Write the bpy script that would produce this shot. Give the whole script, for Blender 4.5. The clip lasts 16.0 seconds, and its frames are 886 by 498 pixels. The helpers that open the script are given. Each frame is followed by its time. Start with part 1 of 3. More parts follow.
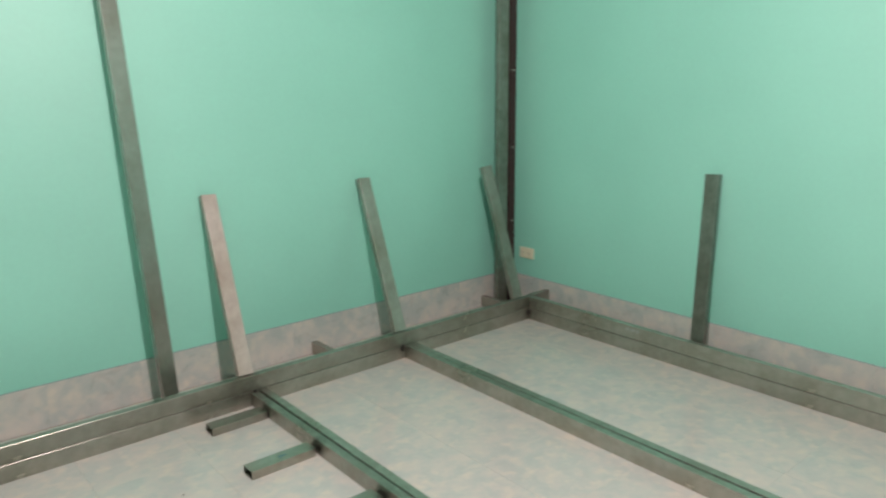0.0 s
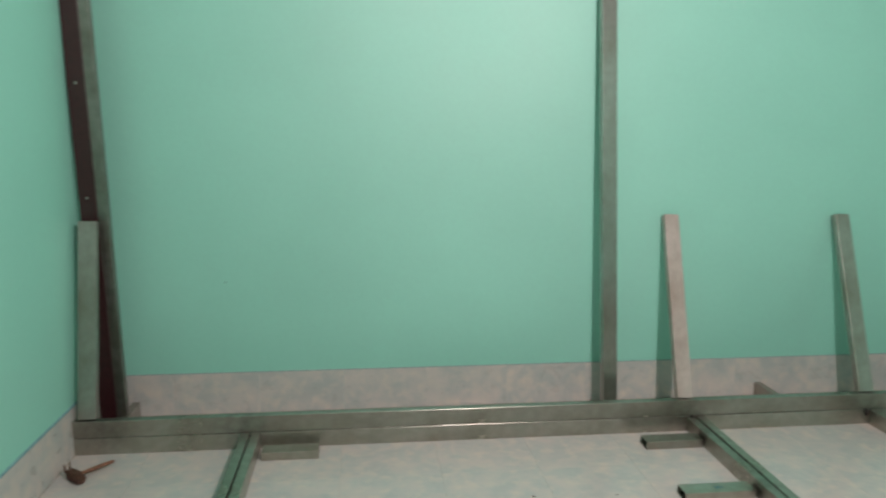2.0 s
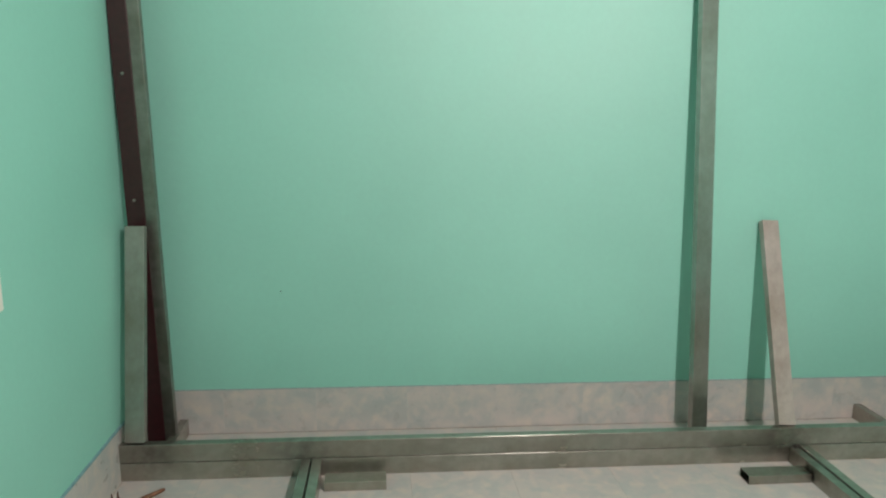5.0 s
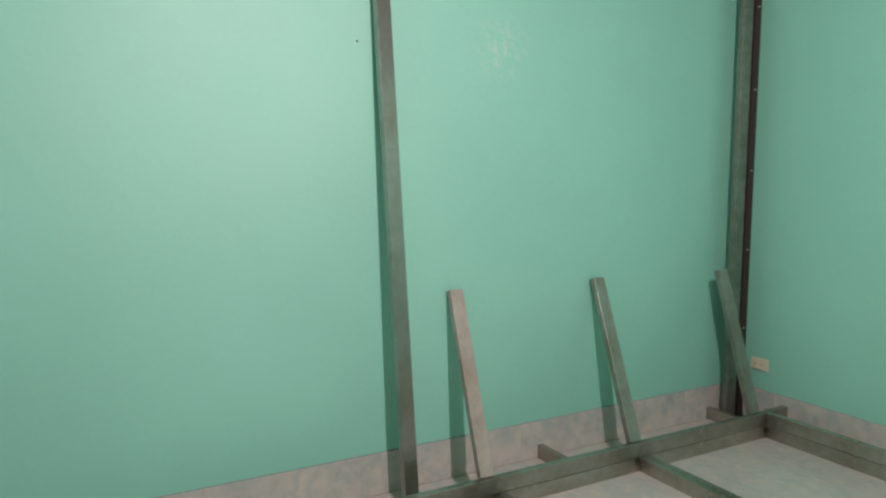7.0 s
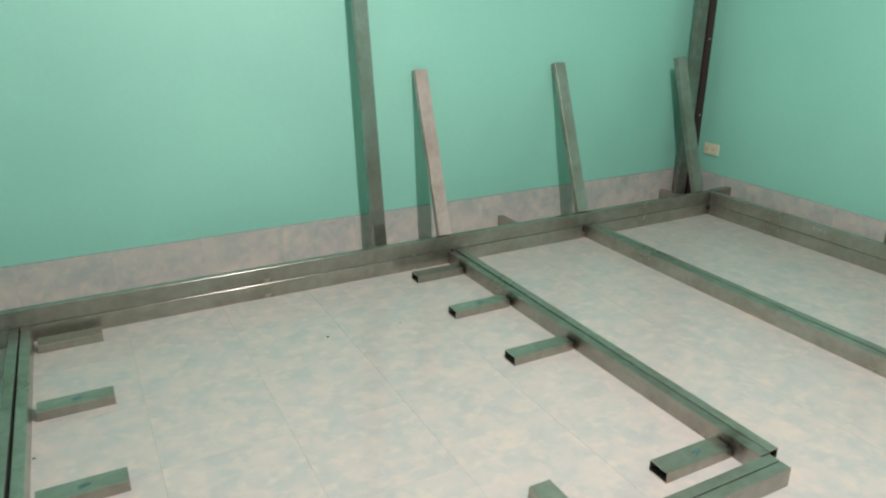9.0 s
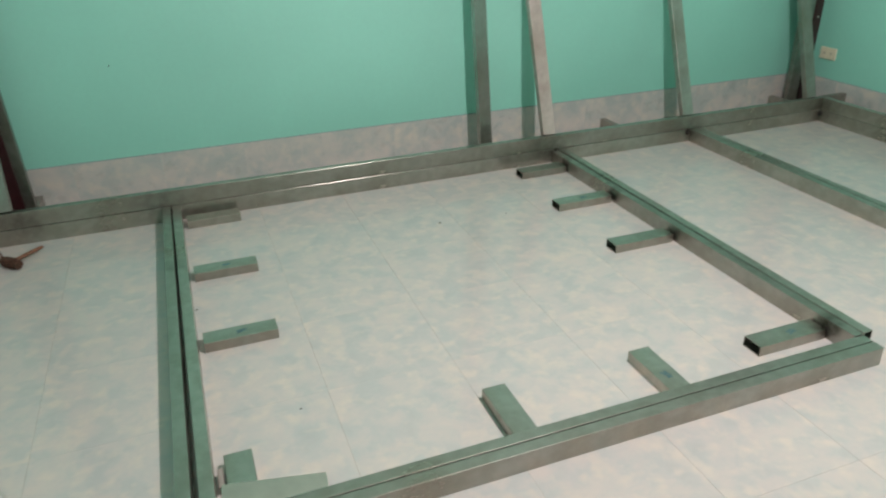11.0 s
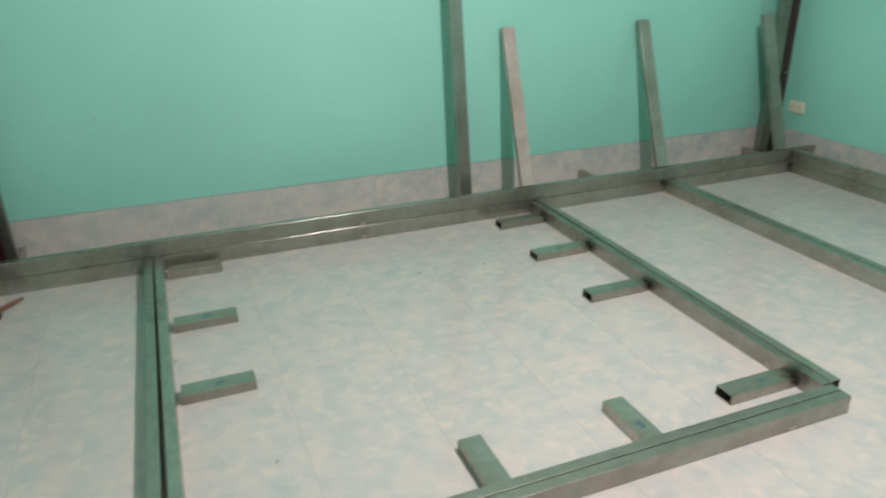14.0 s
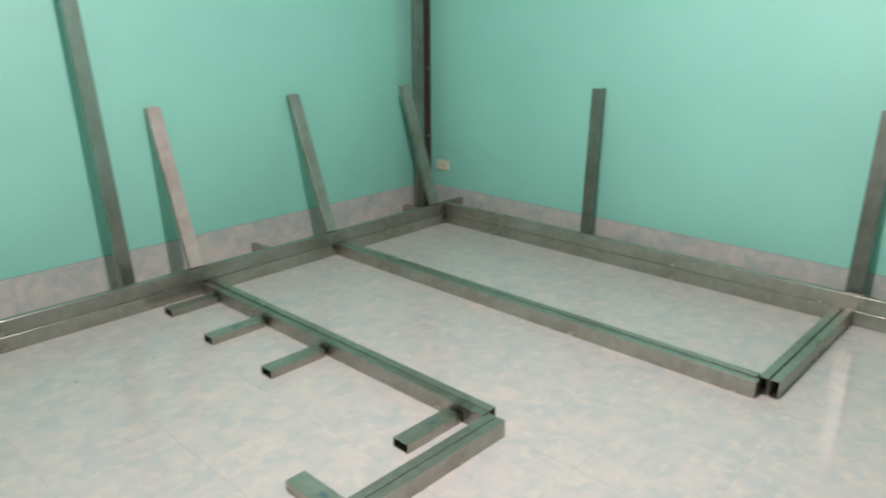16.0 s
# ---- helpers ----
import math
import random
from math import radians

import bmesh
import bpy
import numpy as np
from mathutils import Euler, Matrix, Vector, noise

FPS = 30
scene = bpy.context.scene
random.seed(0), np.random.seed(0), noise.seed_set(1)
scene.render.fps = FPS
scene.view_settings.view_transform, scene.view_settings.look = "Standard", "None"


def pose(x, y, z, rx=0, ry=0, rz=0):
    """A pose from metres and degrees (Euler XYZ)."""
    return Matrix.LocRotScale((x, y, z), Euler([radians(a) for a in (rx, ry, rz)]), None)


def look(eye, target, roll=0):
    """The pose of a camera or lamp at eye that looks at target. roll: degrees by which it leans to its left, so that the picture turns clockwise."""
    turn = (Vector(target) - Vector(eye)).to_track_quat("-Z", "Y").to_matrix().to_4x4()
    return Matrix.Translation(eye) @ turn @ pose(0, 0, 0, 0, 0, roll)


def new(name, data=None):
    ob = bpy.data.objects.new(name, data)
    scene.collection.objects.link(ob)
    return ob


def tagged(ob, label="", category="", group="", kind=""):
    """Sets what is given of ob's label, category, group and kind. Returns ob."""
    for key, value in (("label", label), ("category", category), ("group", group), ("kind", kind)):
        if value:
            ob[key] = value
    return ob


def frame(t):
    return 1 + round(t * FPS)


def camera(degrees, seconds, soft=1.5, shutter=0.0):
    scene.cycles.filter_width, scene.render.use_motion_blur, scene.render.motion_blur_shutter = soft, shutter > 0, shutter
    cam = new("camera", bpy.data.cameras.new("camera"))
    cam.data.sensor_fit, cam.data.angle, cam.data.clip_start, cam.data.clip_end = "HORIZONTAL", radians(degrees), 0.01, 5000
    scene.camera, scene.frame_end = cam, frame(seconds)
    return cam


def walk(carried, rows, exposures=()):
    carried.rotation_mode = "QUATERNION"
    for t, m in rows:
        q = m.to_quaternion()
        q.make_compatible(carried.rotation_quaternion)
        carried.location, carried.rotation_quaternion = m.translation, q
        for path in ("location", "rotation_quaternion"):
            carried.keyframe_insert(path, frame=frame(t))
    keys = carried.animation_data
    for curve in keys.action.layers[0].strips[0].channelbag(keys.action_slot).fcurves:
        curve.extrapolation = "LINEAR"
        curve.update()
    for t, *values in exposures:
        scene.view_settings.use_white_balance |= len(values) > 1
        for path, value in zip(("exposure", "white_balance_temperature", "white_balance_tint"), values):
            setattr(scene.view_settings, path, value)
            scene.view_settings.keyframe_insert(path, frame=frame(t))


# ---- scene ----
cam = camera(63.8, 16.0, soft=2.1, shutter=0.5)
PATH = [
    (0, (1.39, -2.932, 1.442), (2.641, -1.438, 0.994), -0.9),
    (0.3, (1.372, -2.925, 1.436), (2.519, -1.35, 0.985), -0.8),
    (0.5, (1.341, -2.907, 1.437), (2.385, -1.258, 0.999), -0.6),
    (0.8, (1.34, -2.922, 1.41), (2.183, -1.158, 0.987), -1.2),
    (1, (1.279, -2.887, 1.409), (2.039, -1.088, 0.979), -0.8),
    (1.3, (1.27, -2.895, 1.393), (1.852, -1.02, 1.008), -0.9),
    (1.5, (1.242, -2.88, 1.41), (1.717, -0.975, 1.028), -0.5),
    (1.8, (1.236, -2.913, 1.392), (1.532, -0.968, 1.036), 0.1),
    (2, (1.21, -2.921, 1.365), (1.433, -0.962, 1.024), 0.5),
    (2.5, (1.148, -2.897, 1.42), (1.23, -0.94, 1.017), 0.9),
    (3, (1.15, -2.904, 1.403), (1.286, -0.951, 0.996), 1.4),
    (3.2, (1.169, -2.909, 1.377), (1.295, -0.952, 0.983), 1.1),
    (5.3, (0.996, -2.569, 1.425), (1.19, -0.615, 1.047), 0.5),
    (5.5, (1.007, -2.588, 1.441), (1.299, -0.64, 1.094), 0.3),
    (6, (1.003, -2.534, 1.468), (1.579, -0.638, 1.196), -0.2),
    (6.2, (0.965, -2.54, 1.475), (1.631, -0.67, 1.227), 0.3),
    (6.5, (0.994, -2.537, 1.471), (1.763, -0.705, 1.237), 0.1),
    (7, (1.006, -2.574, 1.49), (1.966, -0.831, 1.289), 0),
    (7.3, (1.001, -2.68, 1.469), (1.976, -0.954, 1.203), -1.3),
    (7.5, (0.985, -2.683, 1.458), (2.021, -1.009, 1.103), -2.3),
    (8, (0.987, -2.746, 1.387), (2.124, -1.155, 0.967), -1.5),
    (8.3, (1.045, -2.895, 1.386), (2.113, -1.27, 0.918), 0.1),
    (8.5, (1.04, -2.977, 1.356), (2.036, -1.319, 0.847), 0),
    (8.8, (1.06, -3.053, 1.335), (1.973, -1.395, 0.688), 0.6),
    (9, (1.03, -3.052, 1.353), (1.905, -1.391, 0.663), 0.1),
    (9.2, (0.982, -3.07, 1.293), (1.899, -1.414, 0.647), -1.5),
    (11.3, (0.853, -3.229, 1.317), (1.409, -1.539, 0.403), -2.3),
    (11.5, (0.853, -3.224, 1.318), (1.378, -1.525, 0.403), -3),
    (12, (0.83, -3.252, 1.33), (1.309, -1.546, 0.401), -2.5),
    (12.5, (0.814, -3.249, 1.325), (1.231, -1.534, 0.385), -2.4),
    (12.8, (0.819, -3.253, 1.337), (1.193, -1.519, 0.413), -2.8),
    (13, (0.822, -3.252, 1.337), (1.227, -1.514, 0.433), -1.9),
    (13.5, (0.835, -3.259, 1.34), (1.356, -1.529, 0.483), -1),
    (14, (0.873, -3.269, 1.351), (1.544, -1.552, 0.574), -1),
    (14.5, (0.918, -3.283, 1.365), (1.769, -1.612, 0.669), -1.7),
    (15, (0.949, -3.317, 1.38), (1.972, -1.731, 0.721), -2.2),
    (15.5, (0.978, -3.338, 1.386), (2.192, -1.886, 0.741), -1.4),
    (16, (0.999, -3.347, 1.387), (2.377, -2.036, 0.769), -0.4),
]
# the clip's own drift in brightness and white balance
EXPOSURES = [
    (0, 0.12, 6730, 11.0), (0.5, 0.08, 6720, 11.2), (1, 0.0, 6710, 11.4), (1.5, -0.12, 6670, 11.6), (2, -0.1, 6660, 11.8), (2.5, -0.06, 6730, 11.4),
    (3, -0.06, 6740, 11.2), (5.5, -0.04, 6720, 10.4), (6, -0.14, 6700, 11.7), (6.5, -0.18, 6700, 12.3), (7, -0.18, 6700, 13.0), (7.5, -0.11, 6690, 12.0),
    (8, -0.08, 6680, 11.0), (8.5, -0.02, 6610, 10.0), (9, 0.14, 6600, 9.0), (9.2, 0.12, 6590, 9.0), (11.3, 0.0, 6470, 8.3), (12.5, 0.0, 6430, 8.3),
    (13.5, 0.02, 6410, 8.3), (14.5, 0.05, 6380, 8.5), (15, 0.08, 6370, 10.5), (16, 0.1, 6360, 11.5),
]
walk(cam, [(t, look(eye, target, roll)) for t, eye, target, roll in PATH], EXPOSURES)

# ---- world, lamp ----
world = bpy.data.worlds.new("world")
scene.world = world
world.use_nodes = True
world.node_tree.nodes["Background"].inputs[0].default_value = (0.03, 0.035, 0.045, 1)
world.node_tree.nodes["Background"].inputs[1].default_value = 1.0

LAMP = (2.17, -2.35, 2.5)
bulb_light = bpy.data.lights.new("bulb_light", "POINT")
bulb_light.energy, bulb_light.color, bulb_light.shadow_soft_size = 226.0, (1.0, 0.885, 0.88), 0.035
light = new("bulb_light", bulb_light)
light.location = LAMP

# ---- room sizes ----
XL, XR, YB, YF, ZC = 0.0, 4.755, 0.405, -7.6, 2.8
SKIRT = 0.2
T = 0.15


# ---- material helpers ----
def material(name):
    m = bpy.data.materials.new(name)
    m.use_nodes = True
    nt = m.node_tree
    return m, nt, nt.nodes["Principled BSDF"]


def node(nt, kind, **sockets):
    n = nt.nodes.new(kind)
    for key, value in sockets.items():
        n.inputs[key.replace("_", " ")].default_value = value
    return n


def noise_node(nt, scale, detail=4.0, rough=0.55, stretch=None, space="Object"):
    tc = nt.nodes.new("ShaderNodeTexCoord")
    n = node(nt, "ShaderNodeTexNoise", Scale=scale, Detail=detail, Roughness=rough)
    out = tc.outputs[space]
    if stretch:
        mp = nt.nodes.new("ShaderNodeMapping")
        mp.inputs["Scale"].default_value = stretch
        nt.links.new(out, mp.inputs[0])
        out = mp.outputs[0]
    nt.links.new(out, n.inputs["Vector"])
    return n


def ramp(nt, source, stops):
    r = nt.nodes.new("ShaderNodeValToRGB")
    while len(r.color_ramp.elements) < len(stops):
        r.color_ramp.elements.new(0.5)
    for e, (p, c) in zip(r.color_ramp.elements, stops):
        e.position, e.color = p, (*c, 1)
    nt.links.new(source, r.inputs[0])
    return r


def mix(nt, fac, a, b, blend="MIX"):
    m = nt.nodes.new("ShaderNodeMix")
    m.data_type, m.blend_type = "RGBA", blend
    for sock, value in ((m.inputs[0], fac), (m.inputs[6], a), (m.inputs[7], b)):
        if isinstance(value, (int, float)):
            sock.default_value = value
        elif isinstance(value, tuple):
            sock.default_value = (*value, 1)
        else:
            nt.links.new(value, sock)
    return m.outputs[2]


def bump(nt, bsdf, source, strength, distance=0.002):
    b = node(nt, "ShaderNodeBump", Strength=strength, Distance=distance)
    nt.links.new(source, b.inputs["Height"])
    nt.links.new(b.outputs[0], bsdf.inputs["Normal"])


def paint(name, colour, rough, scuff=None):
    m, nt, p = material(name)
    big = noise_node(nt, 1.3, 3.0)
    fine = noise_node(nt, 45.0, 3.0)
    c = ramp(nt, big.outputs[0], [(0.3, tuple(v * 0.95 for v in colour)), (0.7, tuple(min(1, v * 1.04) for v in colour))]).outputs[0]
    c = mix(nt, 0.06, c, ramp(nt, fine.outputs[0], [(0.35, tuple(v * 0.8 for v in colour)), (0.65, tuple(min(1, v * 1.15) for v in colour))]).outputs[0])
    if scuff:
        # a patch of flaked, chalky paint
        tc = nt.nodes.new("ShaderNodeTexCoord")
        d = nt.nodes.new("ShaderNodeVectorMath")
        d.operation = "DISTANCE"
        nt.links.new(tc.outputs["Object"], d.inputs[0])
        d.inputs[1].default_value = scuff
        near = node(nt, "ShaderNodeMapRange")
        near.inputs[1].default_value, near.inputs[2].default_value = 0.02, 0.2
        near.inputs[3].default_value, near.inputs[4].default_value = 1.0, 0.0
        nt.links.new(d.outputs["Value"], near.inputs[0])
        flake = noise_node(nt, 38.0, 5.0, 0.7)
        mask = ramp(nt, flake.outputs[0], [(0.5, (0, 0, 0)), (0.6, (1, 1, 1))])
        mul = nt.nodes.new("ShaderNodeMath")
        mul.operation = "MULTIPLY"
        nt.links.new(near.outputs[0], mul.inputs[0])
        nt.links.new(mask.outputs[0], mul.inputs[1])
        half = nt.nodes.new("ShaderNodeMath")
        half.operation = "MULTIPLY"
        half.inputs[1].default_value = 0.5
        nt.links.new(mul.outputs[0], half.inputs[0])
        c = mix(nt, half.outputs[0], c, (0.62, 0.72, 0.66))
    nt.links.new(c, p.inputs["Base Color"])
    r = ramp(nt, big.outputs[0], [(0.3, (rough - 0.05,) * 3), (0.7, (rough + 0.06,) * 3)])
    nt.links.new(r.outputs[0], p.inputs["Roughness"])
    p.inputs["IOR"].default_value, p.inputs["Specular IOR Level"].default_value = 1.8, 0.6
    bump(nt, p, noise_node(nt, 160.0, 4.0).outputs[0], 0.12, 0.001)
    return m


def tile_glaze(name, warm, cool, rough, size=1.0):
    """Pale glaze with soft mottling, a different cut of the pattern on every tile."""
    m, nt, p = material(name)
    tc = nt.nodes.new("ShaderNodeTexCoord")
    info = nt.nodes.new("ShaderNodeObjectInfo")
    shift = node(nt, "ShaderNodeVectorMath")
    shift.operation = "MULTIPLY_ADD"
    shift.inputs[1].default_value, shift.inputs[0].default_value = (37.0, 17.0, 53.0), (0, 0, 0)
    nt.links.new(info.outputs["Random"], shift.inputs[0])
    nt.links.new(tc.outputs["Object"], shift.inputs[2])
    a = node(nt, "ShaderNodeTexNoise", Scale=11.0 / size, Detail=3.0, Roughness=0.6, Distortion=0.25)
    b = node(nt, "ShaderNodeTexNoise", Scale=19.0 / size, Detail=2.5, Roughness=0.5)
    cloud = node(nt, "ShaderNodeTexNoise", Scale=4.5, Detail=2.0, Roughness=0.5)
    for n in (a, b):
        nt.links.new(shift.outputs[0], n.inputs["Vector"])
    nt.links.new(tc.outputs["Object"], cloud.inputs["Vector"])
    half = tuple((x + y) / 2 for x, y in zip(warm, cool))
    c = ramp(nt, a.outputs[0], [(0.3, tuple(v * 0.94 for v in cool)), (0.43, cool), (0.53, half), (0.68, warm)]).outputs[0]
    # cream flecks, then a faint unevenness of the firing
    c = mix(nt, ramp(nt, b.outputs[0], [(0.5, (0, 0, 0)), (0.72, (0.85, 0.85, 0.85))]).outputs[0], c, (min(1, warm[0] * 1.13), warm[1] * 1.1, warm[2] * 1.02))
    c = mix(nt, 0.3, c, ramp(nt, cloud.outputs[0], [(0.35, cool), (0.65, warm)]).outputs[0])
    nt.links.new(c, p.inputs["Base Color"])
    nt.links.new(ramp(nt, b.outputs[0], [(0.3, (rough - 0.04,) * 3), (0.7, (rough + 0.05,) * 3)]).outputs[0], p.inputs["Roughness"])
    bump(nt, p, a.outputs[0], 0.05, 0.002)
    return m


# dark smudges in the colour at rail joints and stub ends: place, reach, strength
SMUDGES = [
    (0.68, 0.0, 0.1, 0.17, 1.0), (2.69, 0.0, 0.1, 0.17, 1.0), (3.55, 0.0, 0.09, 0.13, 1.0), (0.1, 0.0, 0.12, 0.15, 1.0), (4.54, -0.03, 0.1, 0.15, 1.0),
    (0.72, -0.62, 0.05, 0.07, 1.0), (2.67, -0.15, 0.045, 0.045, 2.2), (2.67, -0.608, 0.046, 0.05, 1.8), (2.67, -1.062, 0.045, 0.05, 1.8), (2.67, -1.84, 0.045, 0.06, 2.4),
]


def smudges(nt, c):
    geo = nt.nodes.new("ShaderNodeNewGeometry")
    total = None
    for x, y, z, reach, strength in SMUDGES:
        d = nt.nodes.new("ShaderNodeVectorMath")
        d.operation = "DISTANCE"
        d.inputs[1].default_value = (x, y, z)
        nt.links.new(geo.outputs["Position"], d.inputs[0])
        near = node(nt, "ShaderNodeMapRange")
        near.inputs[1].default_value, near.inputs[2].default_value = 0.015, reach
        near.inputs[3].default_value, near.inputs[4].default_value = strength, 0.0
        nt.links.new(d.outputs["Value"], near.inputs[0])
        if total is None:
            total = near.outputs[0]
        else:
            top = nt.nodes.new("ShaderNodeMath")
            top.operation = "MAXIMUM"
            nt.links.new(total, top.inputs[0])
            nt.links.new(near.outputs[0], top.inputs[1])
            total = top.outputs[0]
    patch = noise_node(nt, 26.0, 4.0, 0.6)
    fade = ramp(nt, patch.outputs[0], [(0.35, (0.12, 0.12, 0.12)), (0.65, (0.5, 0.5, 0.5))])
    mul = nt.nodes.new("ShaderNodeMath")
    mul.operation, mul.use_clamp = "MULTIPLY", True
    nt.links.new(total, mul.inputs[0])
    nt.links.new(fade.outputs[0], mul.inputs[1])
    return mix(nt, mul.outputs[0], c, (0.1, 0.09, 0.075))


def steel(name, light_tone, dark_tone, rough, metal=1.0, smudged=False, haze=0.5):
    """Zinc-coated steel: a fairly sharp reflection under a broad, hazy one."""
    m, nt, p = material(name)
    q = node(nt, "ShaderNodeBsdfPrincipled", Roughness=min(0.7, rough + 0.27), Metallic=metal)
    both = node(nt, "ShaderNodeMixShader", Fac=haze)
    nt.links.new(p.outputs[0], both.inputs[1])
    nt.links.new(q.outputs[0], both.inputs[2])
    nt.links.new(both.outputs[0], nt.nodes["Material Output"].inputs[0])
    info = nt.nodes.new("ShaderNodeObjectInfo")
    spangle = noise_node(nt, 30.0, 2.0, 0.5)
    streak = noise_node(nt, 2.0, 2.0, 0.4, (1.0, 9.0, 9.0))
    grime = noise_node(nt, 5.5, 6.0, 0.68, (0.6, 1.0, 1.0))
    c = ramp(nt, spangle.outputs[0], [(0.35, dark_tone), (0.65, light_tone)]).outputs[0]
    c = mix(nt, 0.1, c, ramp(nt, streak.outputs[0], [(0.3, tuple(v * 0.85 for v in dark_tone)), (0.7, light_tone)]).outputs[0])
    c = mix(nt, ramp(nt, grime.outputs[0], [(0.44, (0, 0, 0)), (0.72, (0.62, 0.62, 0.62))]).outputs[0], c, tuple(v * f for v, f in zip(dark_tone, (0.62, 0.55, 0.45))))
    tone = node(nt, "ShaderNodeMapRange")
    tone.inputs[3].default_value, tone.inputs[4].default_value = 0.86, 1.08
    nt.links.new(info.outputs["Random"], tone.inputs[0])
    grey = nt.nodes.new("ShaderNodeCombineColor")
    for k in range(3):
        nt.links.new(tone.outputs[0], grey.inputs[k])
    c = mix(nt, 1.0, c, grey.outputs[0], "MULTIPLY")
    if smudged:
        c = smudges(nt, c)
    nt.links.new(c, p.inputs["Base Color"])
    nt.links.new(c, q.inputs["Base Color"])
    p.inputs["Metallic"].default_value = metal
    nt.links.new(ramp(nt, grime.outputs[0], [(0.3, (rough - 0.03,) * 3), (0.7, (rough + 0.04,) * 3)]).outputs[0], p.inputs["Roughness"])
    bump(nt, p, grime.outputs[0], 0.025, 0.002)
    return m


def plain(name, colour, rough, metal=0.0, vary=0.25, scale=40.0):
    m, nt, p = material(name)
    n = noise_node(nt, scale, 4.0)
    nt.links.new(ramp(nt, n.outputs[0], [(0.3, tuple(v * (1 - vary) for v in colour)), (0.7, tuple(min(1, v * (1 + vary)) for v in colour))]).outputs[0], p.inputs["Base Color"])
    p.inputs["Roughness"].default_value, p.inputs["Metallic"].default_value = rough, metal
    bump(nt, p, n.outputs[0], 0.08, 0.001)
    return m


MINT = (0.272, 0.637, 0.527)
M_WALL = paint("mint_wall_paint", MINT, 0.57)
M_WALL_B = paint("mint_wall_paint_flaked", MINT, 0.57, (2.97, YB, 2.11))
M_CEIL = paint("dull_ceiling_grey", (0.17, 0.18, 0.165), 0.8)
M_TILE = tile_glaze("floor_glaze", (0.585, 0.516, 0.483), (0.468, 0.471, 0.464), 0.1)
M_SKIRT = tile_glaze("skirting_glaze", (0.61, 0.54, 0.505), (0.43, 0.45, 0.44), 0.3, 1.3)
M_GROUT = plain("grout", (0.27, 0.215, 0.16), 0.9, 0.0, 0.5, 5.0)
M_BRIGHT = plain("bright_steel", (0.7, 0.67, 0.6), 0.36, 1.0, 0.08, 18.0)
M_INK = plain("marker_ink", (0.06, 0.12, 0.15), 0.5)
M_INK_GREY = plain("faded_ink", (0.3, 0.32, 0.3), 0.6)
M_EDGE = plain("blue_grey_joint", (0.3, 0.38, 0.38), 0.8)
M_CAULK = plain("blue_caulk", (0.2, 0.35, 0.38), 0.7)
M_ZINC = steel("galvanised_steel", (0.52, 0.505, 0.455), (0.45, 0.436, 0.392), 0.245, 0.97, smudged=True)
M_ZINC_DARK = steel("dull_dark_steel", (0.28, 0.27, 0.245), (0.22, 0.215, 0.195), 0.31)
M_ZINC_DULL = steel("dull_grey_steel", (0.34, 0.33, 0.3), (0.27, 0.265, 0.24), 0.3)
M_ZINC_PALE = steel("pale_brushed_steel", (0.6, 0.515, 0.48), (0.52, 0.445, 0.415), 0.5, 0.7)
M_ZINC_MATT = steel("matt_grey_steel", (0.47, 0.46, 0.42), (0.41, 0.4, 0.365), 0.36)
M_ZINC_LONG = steel("smooth_grey_steel", (0.48, 0.47, 0.435), (0.43, 0.42, 0.39), 0.2, 0.97)
M_MAROON = plain("maroon_primer", (0.035, 0.009, 0.011), 0.35)
M_SOOT = plain("burnt_weld", (0.03, 0.026, 0.022), 0.75, 0.3)
M_SCREW = plain("screw_steel", (0.6, 0.58, 0.54), 0.35, 1.0)
M_WHITE = plain("white_frame_paint", (0.78, 0.75, 0.7), 0.4, 0.0, 0.05, 12.0)
M_PLASTIC = plain("cream_plastic", (0.72, 0.66, 0.5), 0.4, 0.0, 0.04)
M_DARK = plain("dark_recess", (0.02, 0.02, 0.02), 0.7)
M_RUST = plain("rusty_iron", (0.09, 0.04, 0.026), 0.75, 0.3, 0.5, 90.0)
M_WOOD = plain("worn_wood_handle", (0.2, 0.085, 0.05), 0.6, 0.0, 0.35, 60.0)
M_THREAD = plain("olive_thread", (0.36, 0.37, 0.26), 0.8)
M_DIRT = plain("dirt_speck", (0.05, 0.035, 0.025), 0.9)
M_GLASS, nt_, p_ = material("window_glass")
p_.inputs["Roughness"].default_value, p_.inputs["Transmission Weight"].default_value = 0.03, 1.0
M_BULB, nt_, p_ = material("glowing_bulb")
p_.inputs["Emission Color"].default_value, p_.inputs["Emission Strength"].default_value = (1.0, 0.93, 0.82, 1), 12.0


# ---- mesh helpers ----
def finish(name, bm, mat, parent=None, label="", smooth=False):
    me = bpy.data.meshes.new(name)
    bmesh.ops.recalc_face_normals(bm, faces=bm.faces)
    bm.to_mesh(me)
    bm.free()
    me.materials.append(mat)
    if smooth:
        me.polygons.foreach_set("use_smooth", [True] * len(me.polygons))
    ob = new(name, me)
    ob.parent = parent
    return tagged(ob, label=label)


part = finish


def thing(name, label, category, m=Matrix(), group="", kind=""):
    ob = new(name)
    ob.matrix_basis = m
    return tagged(ob, label=label, category=category, group=group, kind=kind)


